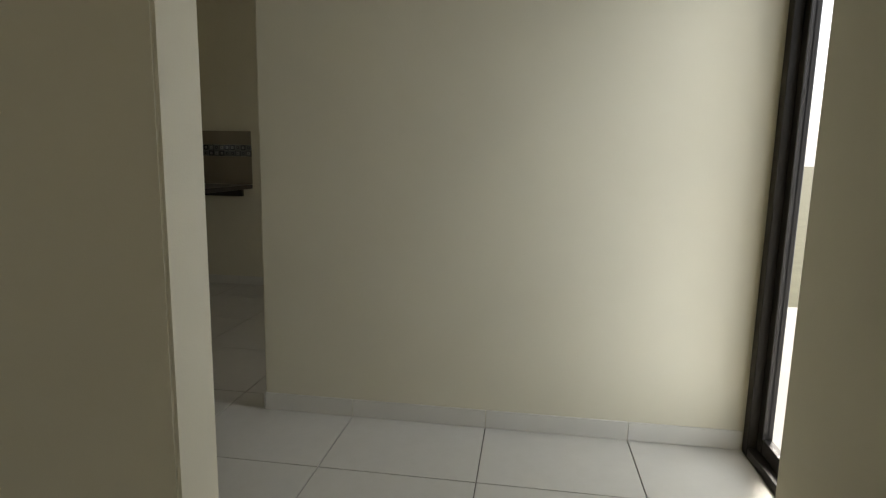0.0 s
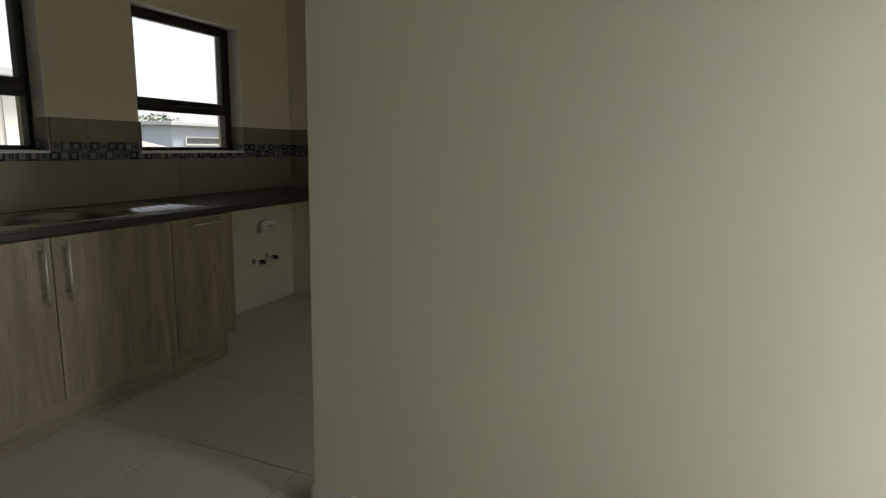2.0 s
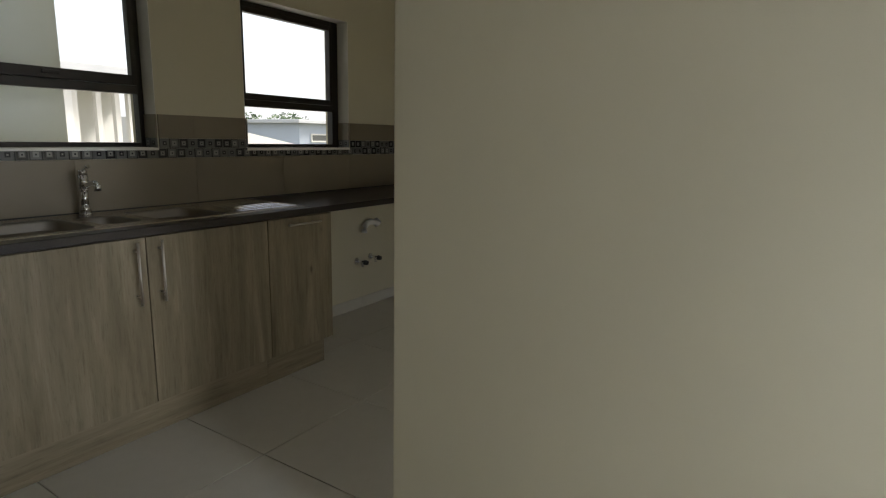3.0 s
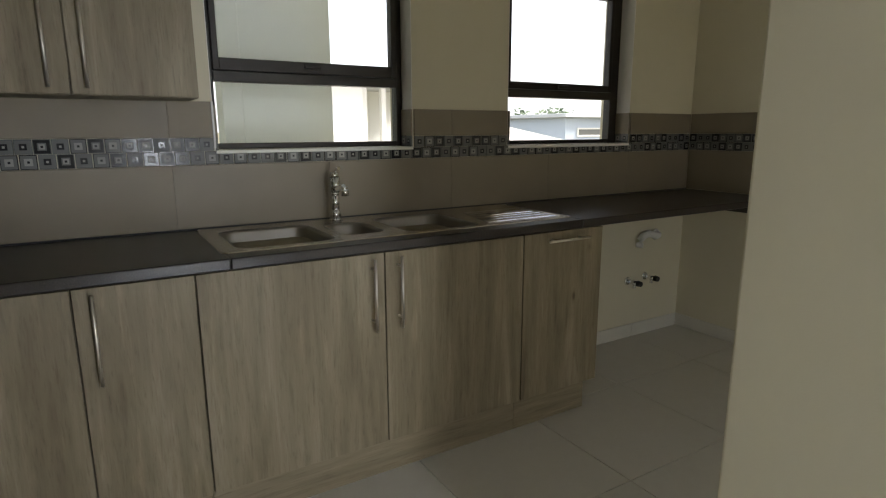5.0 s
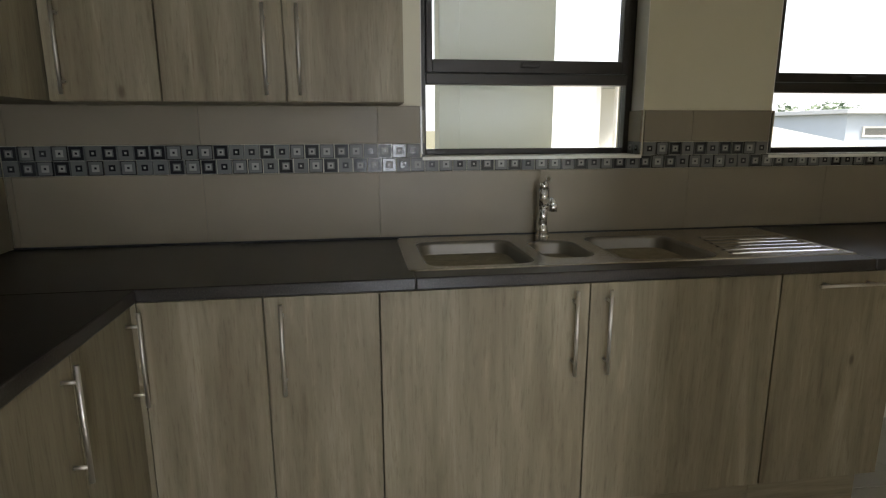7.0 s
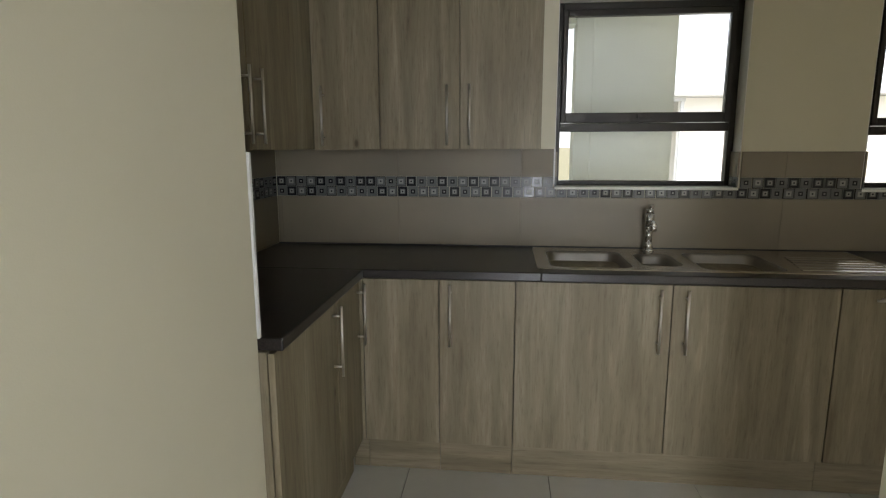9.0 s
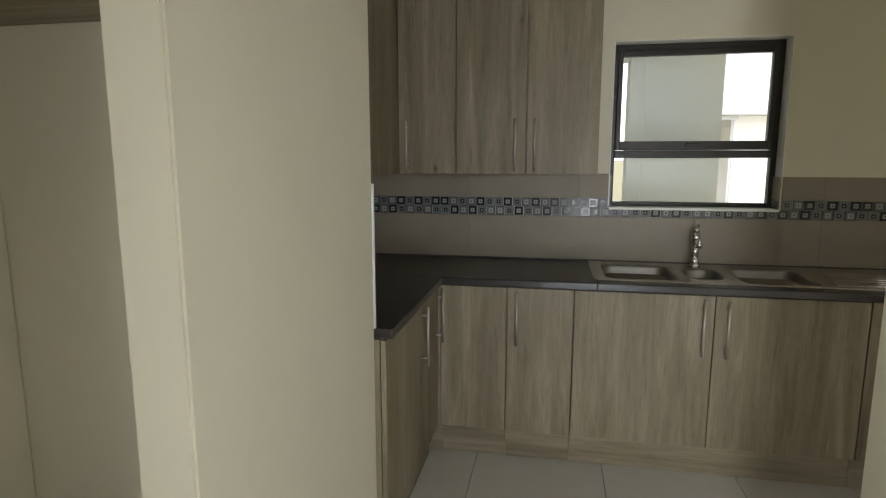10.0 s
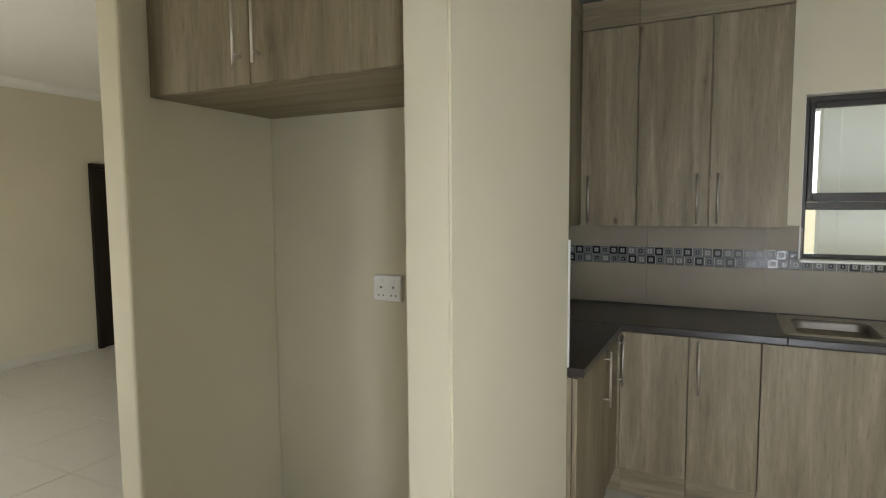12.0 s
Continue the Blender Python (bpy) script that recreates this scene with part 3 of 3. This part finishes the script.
tube(lv, [(TX, TY + 0.004, 1.098), (TX - 0.003, TY - 0.022, 1.110), (TX - 0.007, TY - 0.052, 1.119), (TX - 0.010, TY - 0.078, 1.124)], 0.0065, 10)
smooth_sides(part("lever", lv, CHROME, tap))

# ---- plumbing left for an appliance ----
for x, z, col in ((3.557, 0.365, 0), (3.708, 0.377, 1)):
    vlv = thing("stop_valve", (x, 2.86, z), "small chrome washing-machine stop valve on the wall", "valve", "stop valves under the worktop")
    bm = bmesh.new()
    rod(bm, (x, 2.879, z), (x, 2.872, z), 0.027, 0.023, 20)
    rod(bm, (x, 2.872, z), (x, 2.80, z), 0.013, segs=16)
    rod(bm, (x, 2.825, z - 0.035), (x, 2.825, z), 0.011, segs=14)
    smooth_sides(part("body", bm, CHROME, vlv))
    kb = bmesh.new()
    rod(kb, (x, 2.80, z), (x, 2.775, z), 0.019, 0.016, 10)
    part("knob", kb, RUBBER, vlv, "dark plastic knob")
wp = thing("waste_pipe", (3.690, 2.86, 0.62), "white plastic waste pipe elbow on the wall", "pipe")
pts = [(3.605, 2.845, 0.575)] + [(3.675 - 0.068 * math.cos(a), 2.845, 0.60 + 0.05 * math.sin(a)) for a in [k * math.pi / 8 for k in range(0, 6)]] + [(3.750, 2.845, 0.633), (3.785, 2.86, 0.632)]
smooth_sides(part("elbow", tube(bmesh.new(), pts, 0.0215, 14), PVC, wp))
smooth_sides(part("wall_flange", rod(bmesh.new(), (3.785, 2.879, 0.632), (3.785, 2.862, 0.632), 0.034, 0.028, 20), PVC, wp))

# ---- socket in the recess ----
so = thing("wall_socket", (-0.36, 1.3920, 1.157), "white plastic double wall socket plate with dark pin holes", "socket")
sx0, sx1, sz0, sz1 = -0.432, -0.300, 1.104, 1.208
part("back_box", abox(sx0 - 0.002, sx1 + 0.002, 1.3860, 1.3945, sz0 - 0.002, sz1 + 0.004, bevel=0.002), PVC, so)
part("face_plate", abox(sx0, sx1, 1.3800, 1.3855, sz0, sz1, bevel=0.002), PVC, so)
for cx in (sx0 + 0.036, sx1 - 0.036):
    for dx, dz, r in ((0, 0.012, 0.0048), (-0.011, -0.022, 0.0038), (0.011, -0.022, 0.0038)):
        part("pin_hole", rod(bmesh.new(), (cx + dx, 1.3805, sz0 + 0.045 + dz), (cx + dx, 1.3792, sz0 + 0.045 + dz), r, segs=10), RUBBER, so)
    part("switch", abox(cx - 0.008, cx + 0.008, 1.3775, 1.3798, sz1 - 0.026, sz1 - 0.012, bevel=0.001), PVC, so)

# ---- splashback tiles ----
def piece(name, me, parent, at, rot=0.0):
    ob = new(name, me)
    ob.parent = parent
    ob.location = Vector(at) - PLACE[parent.name]
    if rot:
        ob.rotation_euler = (0, 0, rot)
    return ob


MESH = {}


def tile_mesh(w, h, mats, depth=0.008):
    """A tile that faces -y, w wide and h high, its back at y = 0."""
    key = (round(w, 4), round(h, 4), mats[0].name)
    if key not in MESH:
        bm = box(bmesh.new(), -w / 2, w / 2, -depth, -0.0005, -h / 2, h / 2)
        top = [e for e in bm.edges if all(abs(v.co.y + depth) < 1e-6 for v in e.verts)]
        bmesh.ops.bevel(bm, geom=top, offset=0.0006, segments=1, affect="EDGES")
        me = bpy.data.meshes.new("wall_tile")
        bm.to_mesh(me)
        bm.free()
        for m in mats:
            me.materials.append(m)
        MESH[key] = me
    return MESH[key]


def mosaic_mesh(kind, s=0.0488):
    """One glass mosaic with squares set one in another."""
    if kind not in MESH:
        rings = {"A": [(1, 1), (0.42, 2), (0.15, 0)],
                 "B": [(1, 1), (0.90, 2), (0.52, 1), (0.36, 0), (0.15, 2)],
                 "C": [(1, 2), (0.88, 1), (0.48, 0), (0.15, 2)]}[kind]
        bm = bmesh.new()
        for i, (f, mat) in enumerate(rings):
            h = s * f / 2
            d = 0.0075 + 0.0006 * i
            box(bm, -h, h, -d, -0.0005 if i == 0 else -d + 0.0005, -h, h, mat=mat)
        me = bpy.data.meshes.new("mosaic_tile")
        bm.to_mesh(me)
        bm.free()
        for m in (M_WHITE, M_GREY, M_DARK, M_BROWN):
            me.materials.append(m)
        MESH[kind] = me
    return MESH[kind]


def splash(name, at, label):
    return thing(name, at, label, "splashback", kind="structure")


back_wall = splash("trim_splashback_north", (1.8, YB, 0.9), "greige wall tiles with a black and white mosaic band")
side_wall = splash("trim_splashback_west", (XL, 2.1, 0.9), "greige wall tiles with a black and white mosaic band")
east_wall = splash("trim_splashback_east", (XR, 2.6, 0.9), "greige wall tiles with a black and white mosaic band")
B0, ROW, PITCH = 1.1455, 0.0495, 0.0515
B1, B2 = B0 + ROW, B0 + 2 * ROW
TOP = 1.363
SHEETS = ("BABBCACBAABACBCBCACBA", "ACAABCBACCABACBABCBAC")      # the two rows of a mosaic sheet


def row_of(parent, a, b, z0, z1, joints, place, rot, end=0.0015):
    cuts = [a] + [j for j in joints if a + 0.02 < j < b - 0.02] + [b]
    for p, q in zip(cuts, cuts[1:]):
        piece("wall_tile", tile_mesh(q - p - 0.0006, z1 - z0 - 0.002, (SPLASH,)), parent, place((p + q) / 2, (z0 + z1) / 2), rot)


def mosaics(parent, a, b, z, place, rot, row=0, start=1.231):
    n = max(1, round((b - a) / PITCH))
    first = round((a - start) / PITCH)
    for k in range(n):
        piece("mosaic_tile", mosaic_mesh(SHEETS[row][(first + k) % 21]), parent, place(a + (k + 0.5) * (b - a) / n, z), rot)


def north(u, z):
    return (u, YB - 0.0015, z)


def west(u, z):
    return (XL + 0.0015, u, z)


def east(u, z):
    return (XR - 0.0015, u, z)


JX = [1.083 + 0.6 * k for k in range(-4, 6)]
row_of(back_wall, XL + 0.01, XR - 0.01, ZW + 0.002, B0, JX, north, 0)
for a, b in ((XL + 0.01, W1[0] - 0.004), (W1[1] + 0.004, W2[0] - 0.004), (W2[1] + 0.004, XR - 0.01)):
    row_of(back_wall, a, b, B2, 1.3765 if b < 1.3 else TOP, JX, north, 0)
    mosaics(back_wall, a, b, B1 + ROW / 2, north, 0)
mosaics(back_wall, XL + 0.01, XR - 0.01, B0 + ROW / 2, north, 0, 1)
row_of(side_wall, 1.432, YB - 0.01, ZW + 0.002, B0, [1.68, 2.28], west, radians(90))
row_of(side_wall, 1.432, YB - 0.01, B2, 1.3745, [1.68, 2.28], west, radians(90))
for row, z in ((1, B0 + ROW / 2), (0, B1 + ROW / 2)):
    mosaics(side_wall, 1.432, YB - 0.01, z, west, radians(90), row)
row_of(east_wall, 2.275, YB - 0.01, ZW + 0.002, B0, [], east, radians(-90))
row_of(east_wall, 2.275, YB - 0.01, B2, TOP, [], east, radians(-90))
for row, z in ((1, B0 + ROW / 2), (0, B1 + ROW / 2)):
    mosaics(east_wall, 2.275, YB - 0.01, z, east, radians(-90), row)
# tiles returned into the window reveals
for x, rot in ((W1[1] - 0.0045, radians(-90)), (W2[1] - 0.0045, radians(-90)), (W1[0] + 0.0045, radians(90)), (W2[0] + 0.0045, radians(90))):
    def cheek(u, z, x=x):
        return (x, u, z)
    row_of(back_wall, YB - 0.008, 2.97, B2, TOP, [], cheek, rot)
    mosaics(back_wall, YB - 0.006, 2.97, B1 + ROW / 2 + 0.003, cheek, rot)

# white edge trims where the tiling ends
part("edge_trim", abox(0.381, 0.390, 1.4105, 1.4235, ZW + 0.002, 1.3745, bevel=0.001), PVC, side_wall, "white plastic tile trim")
part("edge_trim", abox(W1[0] - 0.0035, W1[0] + 0.0035, YB - 0.0115, YB - 0.0005, B1 + 0.012, 1.3765, bevel=0.001), PVC, back_wall, "white plastic tile trim")

# ---- floor tiles ----
def floor_mesh(w, d):
    key = ("floor", round(w, 3), round(d, 3))
    if key not in MESH:
        bm = box(bmesh.new(), -w / 2, w / 2, -d / 2, d / 2, -0.008, 0)
        top = [e for e in bm.edges if all(abs(v.co.z) < 1e-6 for v in e.verts)]
        bmesh.ops.bevel(bm, geom=top, offset=0.0012, segments=1, affect="EDGES")
        me = bpy.data.meshes.new("floor_tile")
        bm.to_mesh(me)
        bm.free()
        me.materials.append(FLOOR)
        MESH[key] = me
    return MESH[key]


xs = [XF] + [0.61 + T * k for k in range(-12, 8) if XF + 0.03 < 0.61 + T * k < XR - 0.03] + [XR]
ys = [YS - 0.1] + [0.025 + T * k for k in range(-4, 10) if YS + 0.0 < 0.025 + T * k < YN - 0.03] + [YN]
for xa, xb in zip(xs, xs[1:]):
    for ya, yb in zip(ys, ys[1:]):
        piece("floor_tile", floor_mesh(xb - xa - 0.004, yb - ya - 0.004), floor, ((xa + xb) / 2, (ya + yb) / 2, 0.0))

# ---- outside ----
GZ = -1.3
bm = bmesh.new()
bmesh.ops.create_grid(bm, x_segments=8, y_segments=8, size=1500)
for v in bm.verts:
    v.co.z = GZ
structure("ground", bm, GROUND, "dry grassy ground around the houses", "ground")
structure("terrace", abox(XF - 0.5, XR + 0.5, -4.5, -1.135, GZ, -0.06), PAVING, "pale concrete terrace outside the glazed doors", "terrace")
structure("foundation", abox(XF - 0.2, XR + 0.2, YS - 0.2, YN + 0.2, GZ, -0.205), PAVING, "pale concrete base of the house", "foundation")
structure("courtyard", abox(-0.9, 6.5, 3.12, 8.9, GZ, -0.12), PAVING, "pale concrete courtyard beyond the kitchen windows", "courtyard")

# wall of the next wing with a framed doorway
wing = thing("courtyard_wall", (1.3, 3.6, -0.12), "pale green-white courtyard wall with a framed doorway", "building")
part("wall", abox(1.483, 1.928, 3.46, 3.62, -0.118, 3.2), PALE, wing)
part("lintel", abox(0.55, 1.482, 3.46, 3.62, 2.12, 3.2), PALE, wing)
part("wall", abox(0.2, 0.549, 3.46, 3.62, -0.118, 3.2), PALE, wing)
fr = bmesh.new()
box(fr, 1.385, 1.482, 3.45, 3.60, -0.117, 2.118, bevel=0.006)
box(fr, 0.551, 0.62, 3.45, 3.60, -0.117, 2.118, bevel=0.006)
box(fr, 0.621, 1.384, 3.45, 3.60, 2.05, 2.118, bevel=0.006)
part("door_frame", fr, PALE, wing, "pale painted door frame")
part("passage_wall", abox(0.2, 1.30, 4.7, 4.85, -0.118, 3.2), WHITE_EXT, wing)

annex = thing("annex_building", (4.9, 9.5, GZ), "white plastered outbuilding with white-framed glazing", "building")
part("wall", abox(3.55, 4.50, 9.0, 9.2, GZ, 2.08), WHITE_EXT, annex)
part("wall", abox(5.62, 6.6, 9.0, 9.2, GZ, 2.08), WHITE_EXT, annex)
part("back_wall", abox(3.55, 6.6, 12.0, 12.2, GZ, 2.08), WHITE_EXT, annex)
part("roof", abox(3.2, 7.0, 8.7, 12.4, 2.085, 2.20, bevel=0.01), ROOF, annex, "flat grey roof edge")
for a in (4.505, 4.83, 5.10, 5.30, 5.54):
    gl = part("window_post", abox(a, a + 0.075, 9.02, 9.12, GZ, 2.08, bevel=0.004), REVEAL, annex, "white glazing post")
part("window_rail", abox(4.505, 5.615, 9.0, 9.019, 1.95, 2.07, bevel=0.004), REVEAL, annex)
rail = thing("steel_railing", (3.3, 8.4, -0.12), "grey steel railing posts in the courtyard", "railing")
part("top_rail", abox(2.7, 3.54, 8.80, 8.85, 2.02, 2.07, bevel=0.004), ROOF, rail)
for x in (2.75, 3.12, 3.48):
    part("post", abox(x, x + 0.045, 8.80, 8.849, -0.118, 2.019, bevel=0.003), ROOF, rail)

hs = thing("blue_grey_house", (18.5, 19.5, GZ), "blue-grey flat-roofed house with a strip window", "house")
part("wall", abox(16.7, 20.6, 17.6, 22, GZ, 1.75), BLUEGREY, hs)
part("roof", abox(16.4, 20.9, 17.3, 22.3, 1.755, 1.90, bevel=0.02), ROOF, hs)
part("end_wall", abox(20.602, 22.3, 17.4, 22, GZ, 1.95), CREAM_EXT, hs, "cream end wall")
wf = part("window", bar_frame(bmesh.new(), 17.3, 19.6, 17.55, 17.598, 1.02, 1.36, 0.06), REVEAL, hs, "white framed strip window")
part("pane", abox(17.36, 19.54, 17.57, 17.58, 1.08, 1.30), M_GREY, wf)

pale = thing("pale_roofed_house", (10.6, 13.5, GZ), "low house with a pale pitched roof", "house")
part("wall", abox(8.0, 13.4, 11.6, 15.4, GZ, 0.55), CREAM_EXT, pale)
rf = bmesh.new()
tri = [(7.6, 1.62), (13.8, 0.50), (13.8, 0.40), (7.6, 0.45)]
r0 = [rf.verts.new((x, 11.3, z)) for x, z in tri]
r1 = [rf.verts.new((x, 15.7, z)) for x, z in tri]
for k in range(4):
    rf.faces.new((r0[k], r0[(k + 1) % 4], r1[(k + 1) % 4], r1[k]))
rf.faces.new(r0), rf.faces.new(r1)
part("roof", rf, REVEAL, pale, "pale sheet-metal pitched roof")


def tree(x, y, top, spread, seed, label):
    r = random.Random(seed)
    t = thing("tree", (x, y, GZ), label, "tree")
    bm = bmesh.new()
    mid = GZ + (top - GZ) * 0.55
    tube(bm, [(x, y, GZ), (x + 0.1, y, GZ + 0.8), (x, y + 0.1, mid)], 0.22, 10)
    for k in range(7):
        a = k * 0.9 + r.random()
        rod(bm, (x, y, mid - 0.2 * r.random()), (x + spread * 0.55 * math.cos(a), y + spread * 0.55 * math.sin(a), mid + (top - mid) * (0.3 + 0.5 * r.random())), 0.09, 0.03, 7)
    part("trunk", bm, BARK, t)
    vs, fs = [], []
    blobs = [(r.uniform(-1, 1) * spread * 0.7, r.uniform(-1, 1) * spread * 0.7, r.uniform(0.1, 0.85)) for _ in range(26)]
    for bx, by, bz in blobs:
        cz = mid + (top - mid) * bz * (1 - 0.35 * (bx * bx + by * by) / spread ** 2)
        for _ in range(130):
            d = Vector((r.gauss(0, 1), r.gauss(0, 1), r.gauss(0, 0.7))).normalized() * (0.55 + 0.45 * r.random()) * spread * 0.30
            c = Vector((x + bx, y + by, cz)) + d
            u = Vector((r.gauss(0, 1), r.gauss(0, 1), r.gauss(0, 1))).normalized()
            w = u.orthogonal().normalized()
            s = 0.10 + 0.10 * r.random()
            n = len(vs)
            vs += [c - u * s, c + w * s * 0.5, c + u * s, c - w * s * 0.5]
            fs.append((n, n + 1, n + 2, n + 3))
    me = bpy.data.meshes.new("crown")
    me.from_pydata([tuple(q) for q in vs], [], fs)
    me.materials.append(LEAF)
    cr = new("crown", me)
    cr.parent = t
    cr.location = -PLACE[t.name]
    return t


tree(22.5, 26.5, 2.15, 3.0, 3, "leafy dark green tree behind the houses")
tree(19.0, 27.5, 1.95, 2.4, 5, "smaller dark green tree behind the houses")
